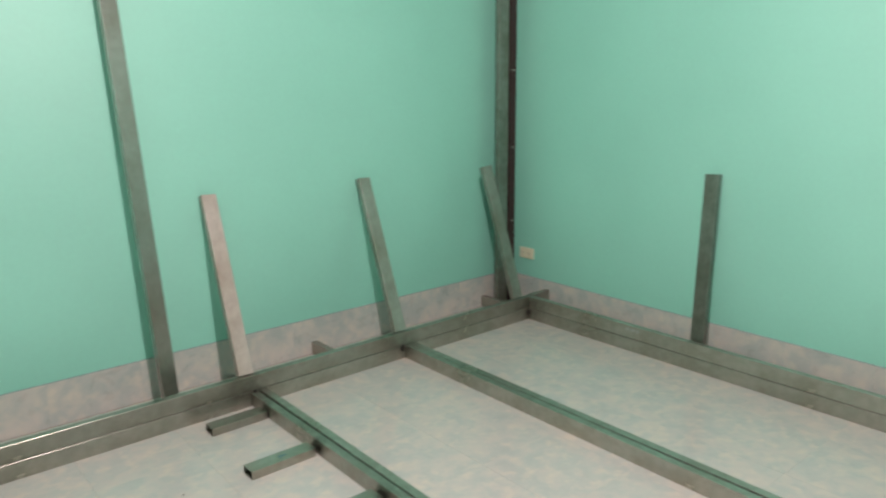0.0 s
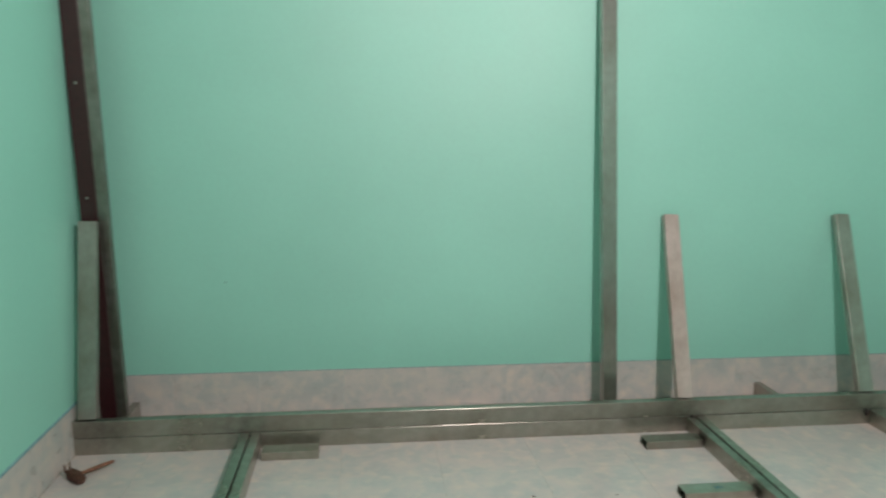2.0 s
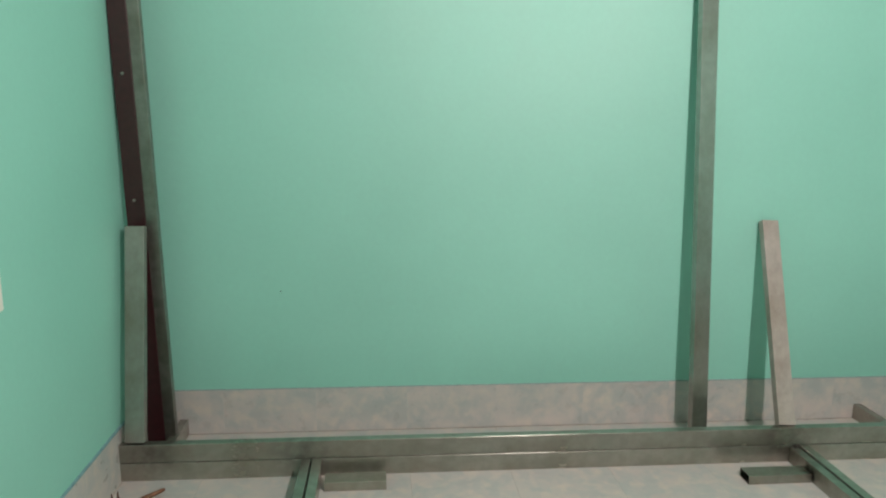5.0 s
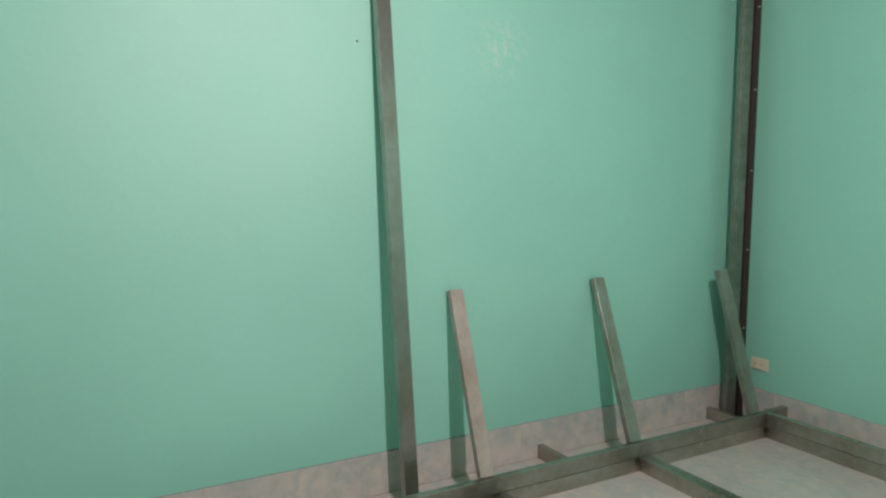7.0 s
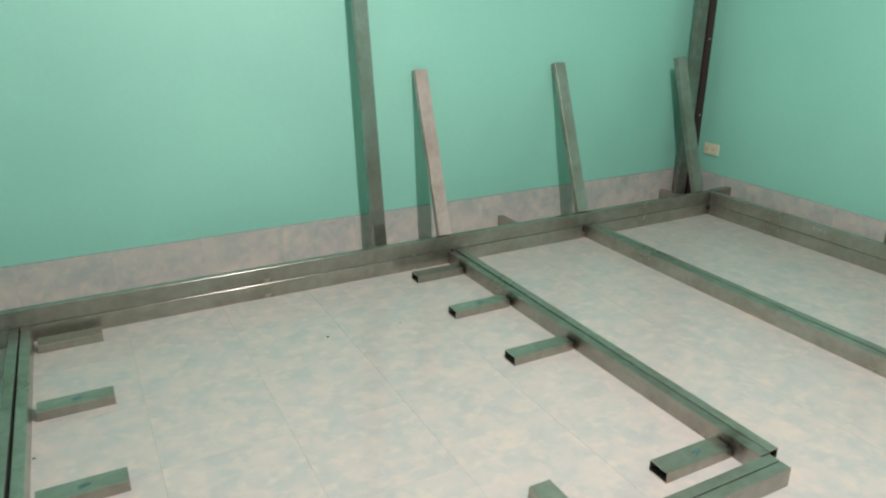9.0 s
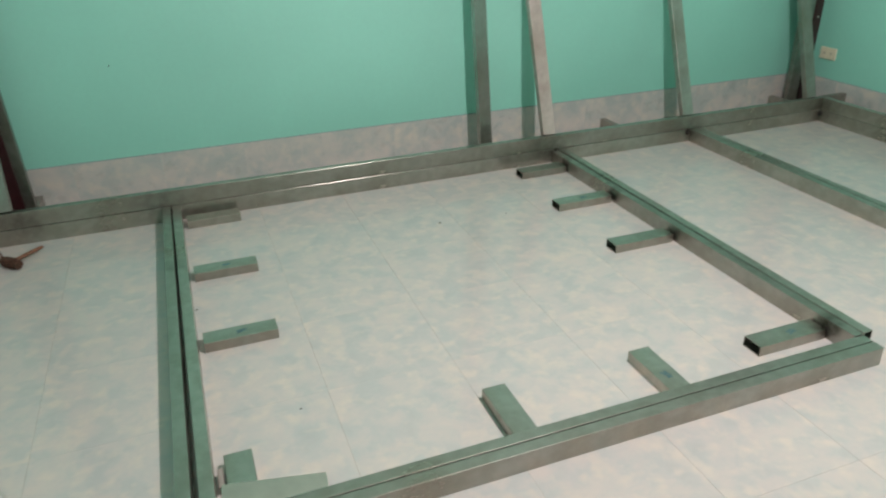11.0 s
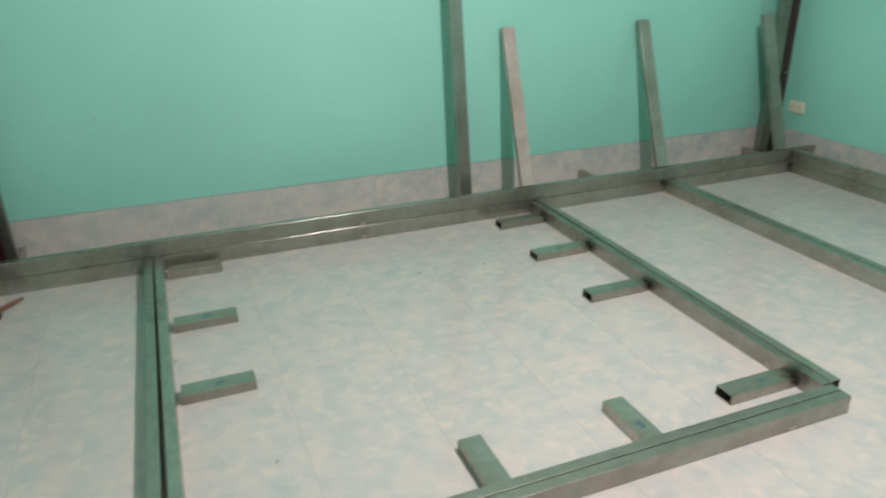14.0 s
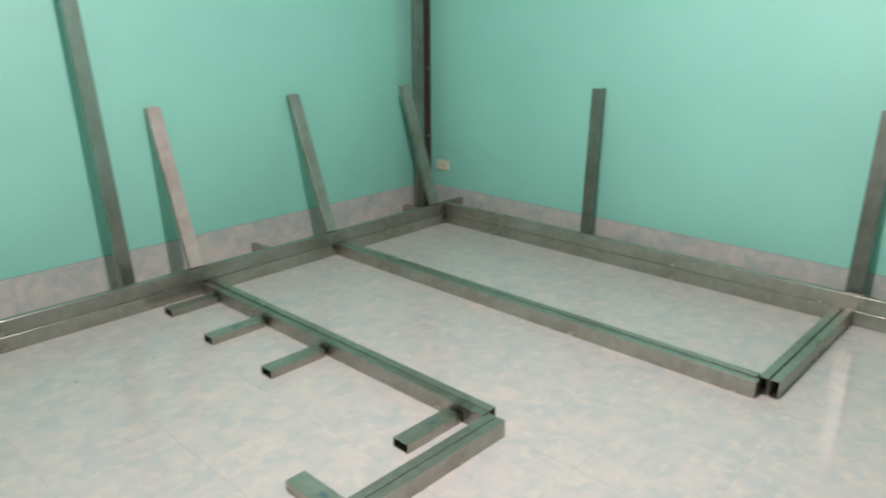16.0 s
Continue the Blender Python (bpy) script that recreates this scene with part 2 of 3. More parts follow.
def box_bm(x0, y0, z0, x1, y1, z1, bevel=0.0, bm=None, seg=2):
    bm = bm or bmesh.new()
    made = bmesh.ops.create_cube(bm, size=1.0, matrix=Matrix.LocRotScale(((x0 + x1) / 2, (y0 + y1) / 2, (z0 + z1) / 2), None, (x1 - x0, y1 - y0, z1 - z0)))
    if bevel:
        vs = set(made["verts"])
        bmesh.ops.bevel(bm, geom=[e for e in bm.edges if e.verts[0] in vs], offset=bevel, segments=seg, affect="EDGES", profile=0.5)
    return bm


def outline(w, h, r, seg=3):
    """A rounded rectangle round the origin, as (y, z) pairs."""
    pts = []
    for cx, cy, a0 in ((w / 2 - r, h / 2 - r, 0), (-w / 2 + r, h / 2 - r, 90), (-w / 2 + r, -h / 2 + r, 180), (w / 2 - r, -h / 2 + r, 270)):
        for k in range(seg + 1):
            a = radians(a0 + 90 * k / seg)
            pts.append((cx + r * math.cos(a), cy + r * math.sin(a)))
    return pts


TW, TH = 0.072, 0.036  # the one tube section used all over
GAUGE = 0.0022


def tube_bm(length, w=TW, h=TH, bow=0.0):
    """A hollow rectangular tube along x from 0, its section w across y and h across z, open at both ends."""
    bm = bmesh.new()
    steps = 5
    outer, inner = outline(w, h, 0.0019, 4), outline(w - 2 * GAUGE, h - 2 * GAUGE, 0.0008, 4)
    rings = []
    for k in range(steps + 1):
        u = k / steps
        lift = bow * 4 * u * (1 - u)
        rings.append([[bm.verts.new((length * u, y, z + lift)) for y, z in ring] for ring in (outer, inner)])
    n = len(outer)
    for k in range(steps):
        for side in (0, 1):
            a, b = rings[k][side], rings[k + 1][side]
            for j in range(n):
                bm.faces.new((a[j], a[(j + 1) % n], b[(j + 1) % n], b[j]))
    for k in (0, steps):
        o, i = rings[k]
        for j in range(n):
            bm.faces.new((o[j], o[(j + 1) % n], i[(j + 1) % n], i[j]))
    return bm


def angle_bm(length, w=TW, h=TH):
    """An angle section along x: web on top, one flange down at +y, its free edge rounded."""
    bm = bmesh.new()
    t, c = 0.0032, 0.001
    y0, y1 = -w / 2, w / 2
    prof = [(y0, -0.0013), (y0 + 0.004, 0.0), (y1 - c, 0.0), (y1, -c), (y1, -h), (y1 - t, -h), (y1 - t, -t), (y0 + c, -t), (y0, -t + 0.0004)]
    a = [bm.verts.new((0, y, z)) for y, z in prof]
    b = [bm.verts.new((length, y, z)) for y, z in prof]
    n = len(prof)
    for k in range(n):
        bm.faces.new((a[k], a[(k + 1) % n], b[(k + 1) % n], b[k]))
    for ring in (a, b):
        for q in ((0, 1, 7, 8), (1, 2, 6, 7), (2, 3, 4, 5, 6)):
            bm.faces.new([ring[k] for k in q])
    return bm


def placed(ob, m):
    ob.matrix_basis = m
    return ob


def tube_part(name, parent, start, direction, length, edge=False, label="", mat=None, tall=TW, skew=0.0):
    """A tube lying along +x or -y from start (its lowest corner line: axis point at floor of the section); edge: stands on its narrow side; skew: how far its end swings aside, to the left of its run."""
    w, h = (TH, tall) if edge else (TW, TH)
    bm = tube_bm(length, w, h)
    turn = {"x": 0, "-y": -90, "y": 90}[direction] + math.degrees(skew / length)
    ob = part(name, bm, mat or M_ZINC, parent, label)
    x, y, z = start
    return placed(ob, pose(x, y, z + h / 2, 0, 0, turn))


def weld_bm(seed, r=0.011, stretch=(1.0, 1.0, 1.6)):
    bm = bmesh.new()
    bmesh.ops.create_icosphere(bm, subdivisions=2, radius=r)
    for v in bm.verts:
        k = 1 + 0.35 * noise.noise(v.co * 90 + Vector((seed * 3.1, seed, 0)))
        v.co = Vector((v.co.x * stretch[0], v.co.y * stretch[1], v.co.z * stretch[2])) * k
    return bm


# ---- room shell ----
def structure(name, bm, mat, label):
    return tagged(finish(name, bm, mat), label=label, category=name.split("_")[0], kind="structure")


floor = structure("floor", box_bm(XL - T, YF - T, -0.12, XR + T, YB + T, -0.0006), M_GROUT, "pale glazed ceramic tile floor with thin grout lines")
structure("wall_north", box_bm(XL - T, YB, -0.0006, XR + T, YB + T, ZC), M_WALL_B, "mint green semi-gloss painted wall with a flaked patch")
structure("wall_east", box_bm(XR, YF, -0.0006, XR + T, YB, ZC), M_WALL, "mint green semi-gloss painted plain wall")
# both unseen: wall set far off, ceiling kept dark, to weaken bounced light
structure("wall_south", box_bm(XL - T, YF - T, -0.0006, XR + T, YF, ZC), M_WALL, "unseen mint green plain wall closing the room")
structure("ceiling", box_bm(XL - T, YF - T, ZC, XR + T, YB + T, ZC + 0.1), M_CEIL, "unseen dull grey flat ceiling closing the room")

# west wall with its window opening
WY0, WY1, WZ0, WZ1 = -1.99, -0.80, 0.978, 2.1
bm = box_bm(XL - T, YF, -0.0006, XL, WY0, ZC)
box_bm(XL - T, WY1, -0.0006, XL, YB, ZC, bm=bm)
box_bm(XL - T, WY0, -0.0006, XL, WY1, WZ0, bm=bm)
box_bm(XL - T, WY0, WZ1, XL, WY1, ZC, bm=bm)
structure("wall_west", bm, M_WALL, "mint green painted wall with a window opening")


def build_window():
    w = thing("window_1", "white-framed window with painted casing and dark panes", "window", kind="structure")
    c = 0.1
    for nm, b in (("casing", (WY1, WZ0 - c, WY1 + c, WZ1 + c)), ("casing", (WY0 - c, WZ0 - c, WY0, WZ1 + c)), ("casing", (WY0, WZ1, WY1, WZ1 + c)), ("window_sill", (WY0, WZ0 - c, WY1, WZ0))):
        part(nm, box_bm(0.0, b[0], b[1], 0.018, b[2], b[3], 0.004), M_WHITE, w)
    s = 0.045
    x0, x1 = -0.1, -0.06
    mid = (WY0 + WY1) / 2
    for y0, y1 in ((WY0 + 0.016, mid), (mid, WY1 - 0.016)):
        bm = box_bm(x0, y0, WZ0 + 0.014, x1, y0 + s, WZ1 - 0.002)
        box_bm(x0, y1 - s, WZ0 + 0.014, x1, y1, WZ1 - 0.002, bm=bm)
        box_bm(x0, y0 + s, WZ0 + 0.014, x1, y1 - s, WZ0 + s, bm=bm)
        box_bm(x0, y0 + s, WZ1 - s, x1, y1 - s, WZ1 - 0.002, bm=bm)
        f = part("window_frame", bm, M_WHITE, w)
        part("pane", box_bm(x0 + 0.017, y0 + s, WZ0 + s, x0 + 0.022, y1 - s, WZ1 - s), M_GLASS, f)
        part("glazing_bead", box_bm(x1 - 0.004, y1 - s - 0.006, WZ0 + s, x1 + 0.002, y1 - s, WZ1 - s), M_DARK, f)
    # near-black strips stand in for the dark gap round the sashes
    gap = bmesh.new()
    for b in ((WY0 + 0.004, WZ0 + 0.002, WY0 + 0.016, WZ1 - 0.002), (WY1 - 0.016, WZ0 + 0.002, WY1 - 0.004, WZ1 - 0.002), (WY0 + 0.016, WZ0 + 0.002, WY1 - 0.016, WZ0 + 0.014)):
        box_bm(x0, b[0], b[1], x1 - 0.008, b[2], b[3], bm=gap)
    part("gap_dark", gap, M_DARK, w, "near-black strip in the sash gap")
    lining = bmesh.new()
    for b in ((WY0, WZ0, WY0 + 0.004, WZ1), (WY1 - 0.004, WZ0, WY1, WZ1), (WY0 + 0.004, WZ0, WY1 - 0.004, WZ0 + 0.002), (WY0 + 0.004, WZ1 - 0.002, WY1 - 0.004, WZ1)):
        box_bm(-T, b[0], b[1], 0.0, b[2], b[3], bm=lining)
    part("lining", lining, M_WHITE, w)


build_window()


# ---- lamp at the ceiling ----
def build_lamp():
    lamp = thing("ceiling_lamp", "bare glowing bulb hanging from a cord", "lamp", pose(LAMP[0], LAMP[1], 0))
    bm = bmesh.new()
    bmesh.ops.create_cone(bm, cap_ends=True, segments=20, radius1=0.05, radius2=0.035, depth=0.03, matrix=Matrix.Translation((0, 0, ZC - 0.015)))
    part("rose", bm, M_WHITE, lamp)
    bm = bmesh.new()
    bmesh.ops.create_cone(bm, cap_ends=True, segments=8, radius1=0.004, radius2=0.004, depth=ZC - 0.03 - (LAMP[2] + 0.19), matrix=Matrix.Translation((0, 0, (ZC - 0.03 + LAMP[2] + 0.19) / 2)))
    part("cord", bm, M_WHITE, lamp)
    bm = bmesh.new()
    bmesh.ops.create_cone(bm, cap_ends=True, segments=16, radius1=0.022, radius2=0.016, depth=0.06, matrix=Matrix.Translation((0, 0, LAMP[2] + 0.16)))
    part("holder", bm, M_PLASTIC, lamp)
    bm = bmesh.new()
    bmesh.ops.create_uvsphere(bm, u_segments=20, v_segments=12, radius=0.045, matrix=Matrix.Translation((0, 0, LAMP[2] + 0.088)) @ Matrix.Diagonal((1, 1, 1.1, 1)))
    part("bulb", bm, M_BULB, lamp, smooth=True)


build_lamp()

# ---- the steel base on the floor ----
base = thing("steel_platform", "welded base of galvanised rectangular steel tubes on the tiles", "steel base")
# back rail: two tubes on edge, one on the other
for z in (0.0, TW + 0.003):
    tube_part("back_rail", base, (0.006, TH / 2, z), "x", 4.57, True)
# right rail, running towards the room
RX = 4.54 + TH / 2
for z in (0.0, TW + 0.003):
    tube_part("side_rail", base, (RX, -0.003, z), "-y", 3.9, True)
# cross rails: pairs side by side
tube_part("cross_rail", base, (0.706, -0.003, 0), "-y", 2.025, True, skew=-0.0125)
tube_part("cross_rail", base, (0.748, -0.003, 0), "-y", 1.955, True)
tube_part("cross_rail", base, (2.688, -0.003, 0), "-y", 1.937, True, tall=0.067)
tube_part("cross_rail", base, (2.733, -0.003, 0), "-y", 1.937, True, tall=0.07, skew=-0.008)
tube_part("cross_rail", base, (3.585, -0.003, 0), "-y", 2.548, True, skew=-0.022)
tube_part("cross_rail", base, (3.625, -0.003, 0), "-y", 2.53, True, skew=-0.012)
# front rail of the wide bay, and the short rail of the narrow one
for y in (-2.016 + TH / 2, -2.016 + 1.5 * TH + 0.0035):
    tube_part("front_rail", base, (0.762, y, 0), "x", 1.942, True, tall=0.0635)
for y in (-2.617 + TH / 2, -2.617 + 1.5 * TH + 0.007):
    tube_part("front_rail", base, (3.601, y, 0), "x", 0.935, True)
# spacers between rails and walls
for x in (0.142, 3.235, 4.52):
    tube_part("spacer", base, (x, YB - 0.012, 0), "-y", YB - 0.012 - TH - 0.002, True)
tube_part("spacer", base, (4.582, 0.03, TW + 0.003), "x", XR - 0.012 - 4.582, True)
# burnt welds
spots = [(0.722, -0.006, 0.05), (2.69, -0.004, 0.06), (3.546, -0.004, 0.06), (4.534, -0.006, 0.05), (3.64, -2.565, 0.04), (4.532, -2.58, 0.05)]
for k, (x, y, z) in enumerate(spots):
    placed(part("weld", weld_bm(k), M_SOOT, base), pose(x, y, z))


# a stamped mark on the side rail
for k, n in enumerate((0.012, 0.02, 0.009, 0.015)):
    part("stamp", box_bm(4.5392, -0.728 - 0.022 * k - n, 0.117, 4.5396, -0.728 - 0.022 * k, 0.117 + 0.014), M_INK_GREY, base, "faded grey stamped mark")


# ---- short flat stubs laid out beside the rails ----
def stub(x, y, length, along, mark=0.0):
    """A short tube lying flat; along: x or -y. mark: how far along it the marker scribble stands."""
    w, h = TW, TH
    ob = finish("steel_stub", tube_bm(length), M_ZINC)
    ob.matrix_basis = pose(x, y, h / 2 + 0.0002, 0, 0, 0 if along == "x" else -90)
    tagged(ob, label="short flat galvanised tube stub with open ends on the tiles" if not mark else "short galvanised tube stub with a blue marker scribble", category="tube stub", group="tube stubs")
    if mark:
        for dx, dy, n, a in ((0.0, 0.006, 0.024, 14), (0.006, -0.002, 0.028, -8), (-0.004, -0.009, 0.02, 20), (0.014, 0.003, 0.014, 40), (-0.01, 0.0, 0.012, -35)):
            bm = box_bm(-n / 2, -0.0025, 0.0, n / 2, 0.0025, 0.0003)
            placed(part("scribble", bm, M_INK, ob, "dark blue marker stroke"), pose(mark + dx, dy, h / 2 + 0.0001, 0, 0, a))
    return ob


for x, y, n, mark in ((2.412, -0.135, 0.252, 0.0), (2.384, -0.57, 0.274, 0.14), (2.386, -1.03, 0.272, 0.0), (2.4, -1.81, 0.264, 0.15)):
    stub(x, y, n, "x", mark)
for y in (-0.612, -1.122):
    stub(0.784, y, 0.238, "x", 0.12)
stub(0.784, -0.085, 0.232, "x")
stub(1.554, -1.708, 0.245, "-y")
stub(2.048, -1.708, 0.245, "-y", 0.14)
stub(0.83, -1.708, 0.135, "-y")


# ---- loose tubes leaning on the walls ----
def leaning_tube(name, foot, top, facing, label, mat=None, extra=0.0, group="short tubes"):
    """A tube whose axis goes from foot to top, its broad face turned towards facing."""
    foot, top = Vector(foot), Vector(top)
    axis = (top - foot).normalized()
    side = axis.cross(Vector(facing)).normalized()
    normal = side.cross(axis)
    rot = Matrix((axis, side, normal)).transposed().to_4x4()
    ob = finish(name, tube_bm((top - foot).length + extra), mat or M_ZINC)
    ob.matrix_basis = Matrix.Translation(foot) @ rot
    return tagged(ob, label=label, category="steel tube", group=group)


ZR = 2 * TW + 0.004
leaning_tube("steel_tube", (2.666, 0.04, ZR - 0.004), (2.698, YB - 0.025, 0.945), (0, -1, 0), "pale brushed steel tube leaning on the mint wall", M_ZINC_PALE)
leaning_tube("steel_tube", (3.56, 0.04, ZR - 0.004), (3.588, YB - 0.025, 0.942), (0, -1, 0), "short galvanised steel tube leaning on the back wall", M_ZINC_MATT)
leaning_tube("steel_tube", (4.467, 0.037, ZR + 0.001), (4.397, 0.24, 0.955), (0, -1, 0), "short galvanised tube leaning beside the corner post", M_ZINC_MATT)
leaning_tube("steel_tube", (4.605, -1.118, 0.002), (XR - 0.025, -1.074, 0.985), (-1, 0, 0), "dark grey steel tube leaning on the side wall", M_ZINC_DULL)
leaning_tube("steel_tube", (4.618, -2.59, 0.002), (XR - 0.03, -2.588, 0.975), (-1, -0.056, 0), "dark grey steel tube leaning on the side wall", M_ZINC_DARK)
leaning_tube("steel_tube", (0.066, 0.022, ZR + 0.004), (0.066, 0.185, 0.957), (0, -1, 0), "short galvanised tube standing before the maroon corner post", M_ZINC_MATT)
leaning_tube("long_steel_tube", (2.379, 0.22, 0.004), (2.317, YB - 0.04, 2.25), (0.14, -1, 0), "tall galvanised steel tube leaning back on the mint wall", M_ZINC_LONG, extra=0.35, group="long tubes")


# ---- corner posts: galvanised tube with a maroon strip screwed to it ----
def corner_post(m, dx_strip, label, strip=0.056, deep=0.08, mat=None):
    p = thing("corner_post", label, "post", m, "corner posts")
    h = 2.7
    placed(part("post_tube", tube_bm(h, TH, deep), mat or M_ZINC, p), pose(0, 0, 0.0, 0, -90, 0))
    y = -0.004
    s = part("strip", box_bm(dx_strip - strip / 2, y - 0.02, 0.0, dx_strip + strip / 2, y + 0.02, h, 0.002), M_MAROON, p, "maroon primed steel strip with screws")
    for z in (0.575, 1.05, 1.525, 2.0, 2.475):
        bm = bmesh.new()
        bmesh.ops.create_cone(bm, cap_ends=True, segments=12, radius1=0.006, radius2=0.004, depth=0.004, matrix=Matrix.Translation((dx_strip, y - 0.022, z)) @ Matrix.Rotation(radians(90), 4, "X"))
        part("screw", bm, M_SCREW, s)
    return p


corner_post(pose(0.125, 0.25, 0.003, 0, -1.25, 0), -0.049, "galvanised corner post with a maroon steel strip", 0.07, 0.056, M_ZINC_DULL)
corner_post(pose(4.586, 0.3, 0.003, 0, 0.4, 0), 0.074, "galvanised corner post with a maroon steel strip", mat=M_ZINC_DULL)

# ---- small things ----
def build_outlet():
    o = thing("wall_outlet", "cream plastic power outlet plate on the green wall", "outlet", pose(XR, 0.218, 0.356, 0, 0, 0))
    plate = part("plate", box_bm(-0.012, -0.06, -0.036, 0.0, 0.06, 0.036, 0.004), M_PLASTIC, o)
    for y in (-0.026, 0.026):
        s = part("socket", box_bm(-0.0145, y - 0.017, -0.02, -0.012, y + 0.017, 0.02, 0.001), M_PLASTIC, o)
        for dy in (-0.006, 0.006):
            part("slot", box_bm(-0.0152, y + dy - 0.0012, -0.005, -0.0146, y + dy + 0.0012, 0.007), M_DARK, s)


build_outlet()


def build_hammer():
    h = thing("hammer", "rusty claw hammer with a worn wooden handle on the tiles", "hammer", pose(0.09, -0.215, 0.0, 0, 0, 48) @ Matrix.Scale(0.86, 4))
    # handle along +x, head across y
    bm = bmesh.new()
    n, rings = 10, []
    for k in range(9):
        u = k / 8
        r = 0.008 + 0.005 * math.sin(math.pi * (0.15 + 0.8 * u)) * (0.6 + 0.8 * u)
        rings.append([bm.verts.new((0.185 * u, r * math.cos(2 * math.pi * j / n), 0.02 + 0.75 * r * math.sin(2 * math.pi * j / n))) for j in range(n)])
    for a, b in zip(rings, rings[1:]):
        for j in range(n):
            bm.faces.new((a[j], a[(j + 1) % n], b[(j + 1) % n], b[j]))
    bm.faces.new(rings[0])
    bm.faces.new(rings[-1])
    part("handle", bm, M_WOOD, h, smooth=True)
    bm = box_bm(-0.022, -0.034, 0.002, 0.02, 0.032, 0.046, 0.008)
    bmesh.ops.create_cone(bm, cap_ends=True, segments=14, radius1=0.024, radius2=0.022, depth=0.034, matrix=Matrix.Translation((-0.002, -0.048, 0.024)) @ Matrix.Rotation(radians(90), 4, "X"))
    head = part("head", bm, M_RUST, h)
    for s in (-1, 1):
        bm = bmesh.new()
        path = [(-0.002 + s * 0.01, 0.03, 0.024, 0.014), (-0.002 + s * 0.011, 0.054, 0.036, 0.01), (0.006 + s * 0.014, 0.074, 0.056, 0.004)]
        rr = []
        for x, y, z, r in path:
            rr.append([bm.verts.new((x + r * 0.8 * math.cos(a), y, z + r * math.sin(a))) for a in (0.8, 2.3, 3.9, 5.5)])
        for a, b in zip(rr, rr[1:]):
            for j in range(4):
                bm.faces.new((a[j], a[(j + 1) % 4], b[(j + 1) % 4], b[j]))
        bm.faces.new(rr[0])
        bm.faces.new(rr[-1])
        part("claw", bm, M_RUST, head)


build_hammer()

offcut = finish("angle_offcut", angle_bm(0.25, 0.075, 0.02), M_BRIGHT)
offcut.matrix_basis = pose(0.779, -1.874, 0.056, 6, 7.5, -4)
tagged(offcut, label="short shiny steel angle offcut propped on a stub", category="steel offcut")

rng = random.Random(4)
for x, y, size in ((1.835, -0.509, 0.0048), (2.151, -0.529, 0.003), (0.775, -0.865, 0.003), (1.02, -1.555, 0.0024)):
    bm = bmesh.new()
    bmesh.ops.create_icosphere(bm, subdivisions=1, radius=size)
    for v in bm.verts:
        v.co *= 1 + rng.uniform(-0.3, 0.4)
        v.co.x, v.co.z = v.co.x * 1.5, v.co.z * 0.5
    ob = finish("dirt_crumb", bm, M_DIRT)
    ob.location = (x, y, 0.0025)
    tagged(ob, label="tiny dark crumb of dirt on the tiles", category="dirt", group="crumbs")



def build_thread(points, z=0.0016, radius=0.0006):
    """A bent bit of thread lying on the floor through the given plan points."""
    bm = bmesh.new()
    rings = []
    for k, (x, y) in enumerate(points):
        a, b = points[max(k - 1, 0)], points[min(k + 1, len(points) - 1)]
        side = Vector((a[1] - b[1], b[0] - a[0], 0)).normalized()
        rings.append([bm.verts.new(Vector((x, y, z)) + radius * (side * math.cos(w) + Vector((0, 0, math.sin(w))))) for w in (0, math.pi / 2, math.pi, 1.5 * math.pi)])
    for a, b in zip(rings, rings[1:]):
        for j in range(4):
            bm.faces.new((a[j], a[(j + 1) % 4], b[(j + 1) % 4], b[j]))
    bm.faces.new(rings[0])
    bm.faces.new(rings[-1])
    tagged(finish("thread", bm, M_THREAD, smooth=True), label="short pale olive bent thread on the tiles", category="thread")


build_thread([(0.247, -1.572), (0.264, -1.598), (0.29, -1.641), (0.306, -1.653), (0.324, -1.655)])

# ---- tiles: floor and skirting ----
G = 0.4
JX, JY = 1.511, -1.497


def tile_mesh(name, w, d, h, mat):
    bm = box_bm(-w / 2, -d / 2, -h, w / 2, d / 2, 0.0)
    me = bpy.data.meshes.new(name)
    bm.to_mesh(me)
    bm.free()
    me.materials.append(mat)
    return me


def cuts(lo, hi, at):
    k = math.ceil((lo - at) / G)
    xs = [lo] + [at + i * G for i in range(k, k + 40) if lo + 0.01 < at + i * G < hi - 0.01] + [hi]
    return list(zip(xs, xs[1:]))


cache = {}


def tile(x0, x1, y0, y1, parent, name="tile"):
    key = (round(x1 - x0, 3), round(y1 - y0, 3), name)
    if key not in cache:
        cache[key] = tile_mesh(name, key[0] - (0.0008 if name == "tile" else 0.0004), key[1] - 0.0004, 0.006, M_TILE if name == "tile" else M_SKIRT)
    ob = new(name, cache[key])
    ob.parent = parent
    return ob


for x0, x1 in cuts(XL, XR, JX):
    for y0, y1 in cuts(YF, YB, JY):
        tile(x0, x1, y0, y1, floor).location = ((x0 + x1) / 2, (y0 + y1) / 2, 0.0)

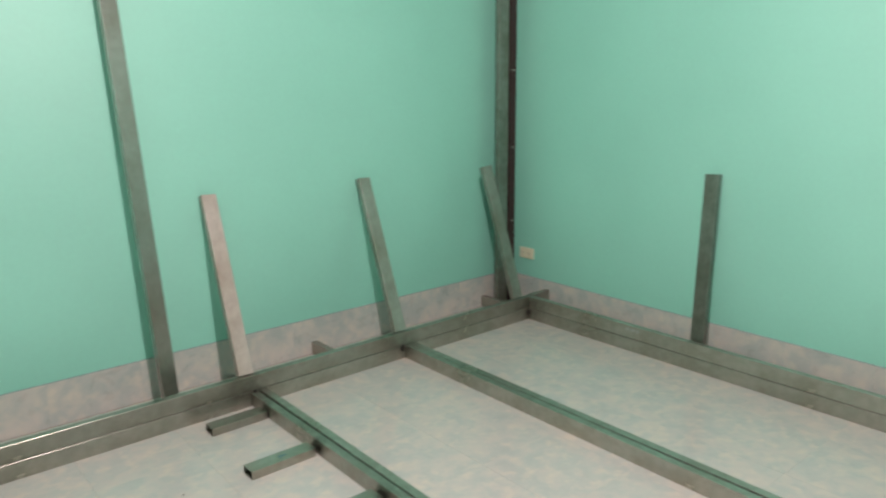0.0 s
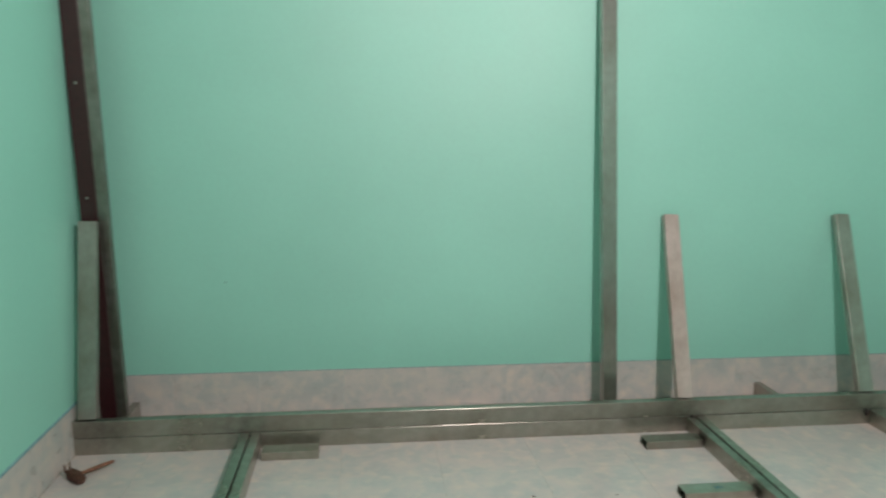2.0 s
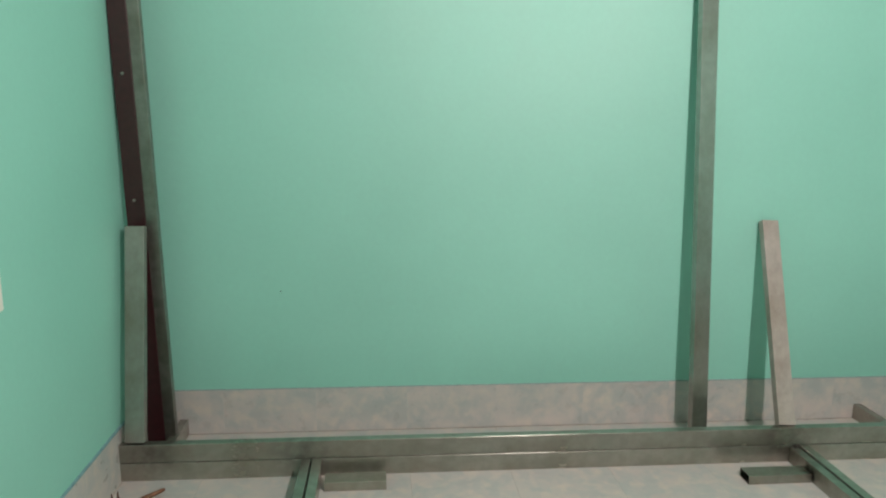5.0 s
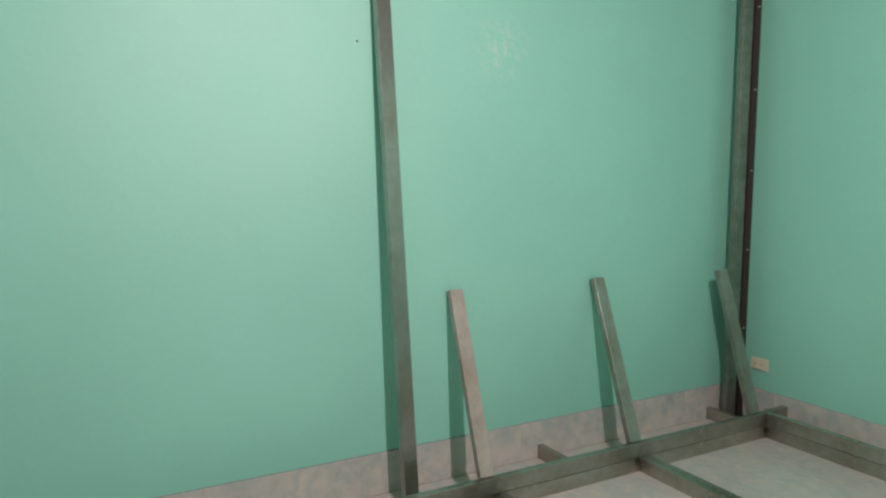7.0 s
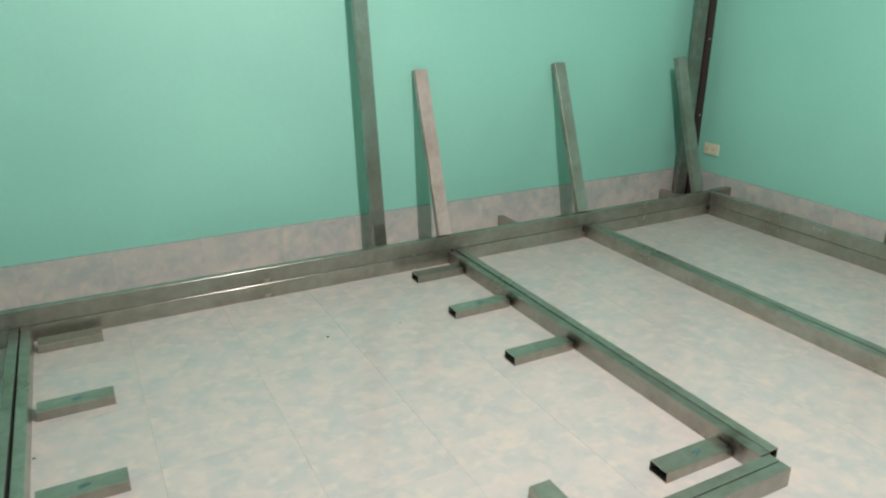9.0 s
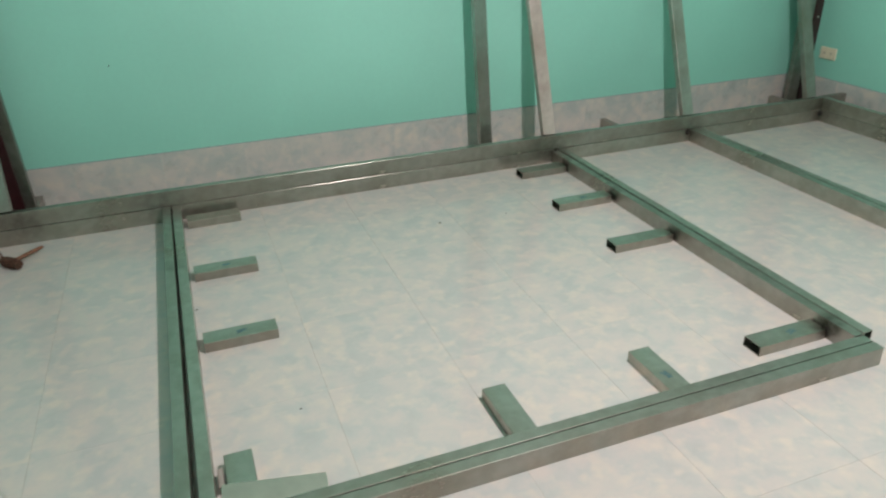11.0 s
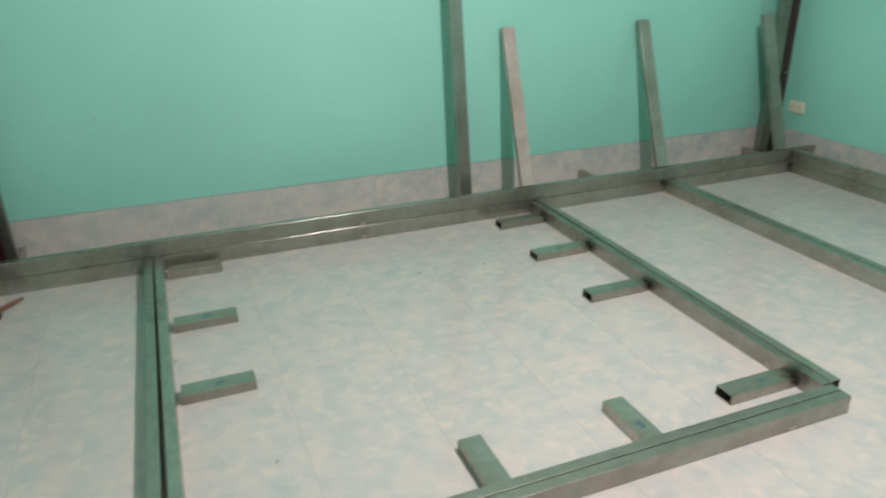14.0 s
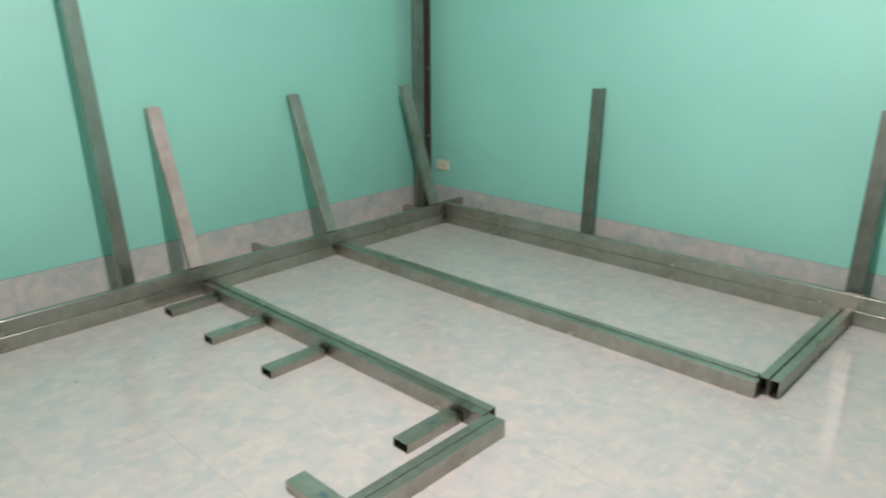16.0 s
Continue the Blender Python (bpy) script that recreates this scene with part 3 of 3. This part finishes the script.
baseboard = thing("baseboard", "mottled beige ceramic tile skirting round the room", "skirting", kind="structure")
for x0, x1 in cuts(XL, XR, JX):
    tile(x0, x1, 0.0, SKIRT, baseboard, "skirting_tile").matrix_basis = pose((x0 + x1) / 2, YB - 0.008, SKIRT / 2, 90, 0, 0)
for y0, y1 in cuts(YF, YB - 0.01, JY):
    tile(y0, y1, 0.0, SKIRT, baseboard, "skirting_tile").matrix_basis = pose(XL + 0.008, (y0 + y1) / 2, SKIRT / 2, 90, 0, 90)
    tile(y0, y1, 0.0, SKIRT, baseboard, "skirting_tile").matrix_basis = pose(XR - 0.008, (y0 + y1) / 2, SKIRT / 2, 90, 0, -90)
# caulk along the top of the skirting, wider and bluer on the west wall, and the dark joint at the floor
part("edge_grout", box_bm(XL + 0.009, YB - 0.007, SKIRT, XR - 0.009, YB, SKIRT + 0.003), M_EDGE, baseboard)
part("edge_grout", box_bm(XR - 0.007, YF, SKIRT, XR, YB, SKIRT + 0.003), M_EDGE, baseboard)
part("edge_grout", box_bm(XL, YF, SKIRT, XL + 0.008, YB, SKIRT + 0.007), M_CAULK, baseboard, "blue-grey caulk line")
for b in ((XL + 0.0125, YB - 0.0125, XR - 0.0125, YB - 0.0112), (XL + 0.0112, YF, XL + 0.0125, YB - 0.0125), (XR - 0.0125, YF, XR - 0.0112, YB - 0.0125)):
    part("floor_joint", box_bm(b[0], b[1], 0.0003, b[2], b[3], 0.0016), M_GROUT, baseboard, "dark grout line")

for x, z, k in ((2.217, 2.083, 1.0), (0.571, 0.64, 0.5)):
    bm = bmesh.new()
    bmesh.ops.create_cone(bm, cap_ends=True, segments=10, radius1=0.005 * k, radius2=0.003 * k, depth=0.008, matrix=Matrix.Rotation(radians(90), 4, "X"))
    ob = finish("nail", bm, M_DIRT)
    ob.location = (x, YB - 0.003, z)
    tagged(ob, label="small dark nail head in the green wall", category="nail", group="nails")

off = finish("steel_plate", box_bm(-0.007, -0.034, 0.0, 0.007, 0.034, 0.026, 0.002), M_ZINC_PALE)
off.location = (0.781, -1.775, 0.0)
tagged(off, label="small bright steel offcut beside a stub", category="steel offcut")
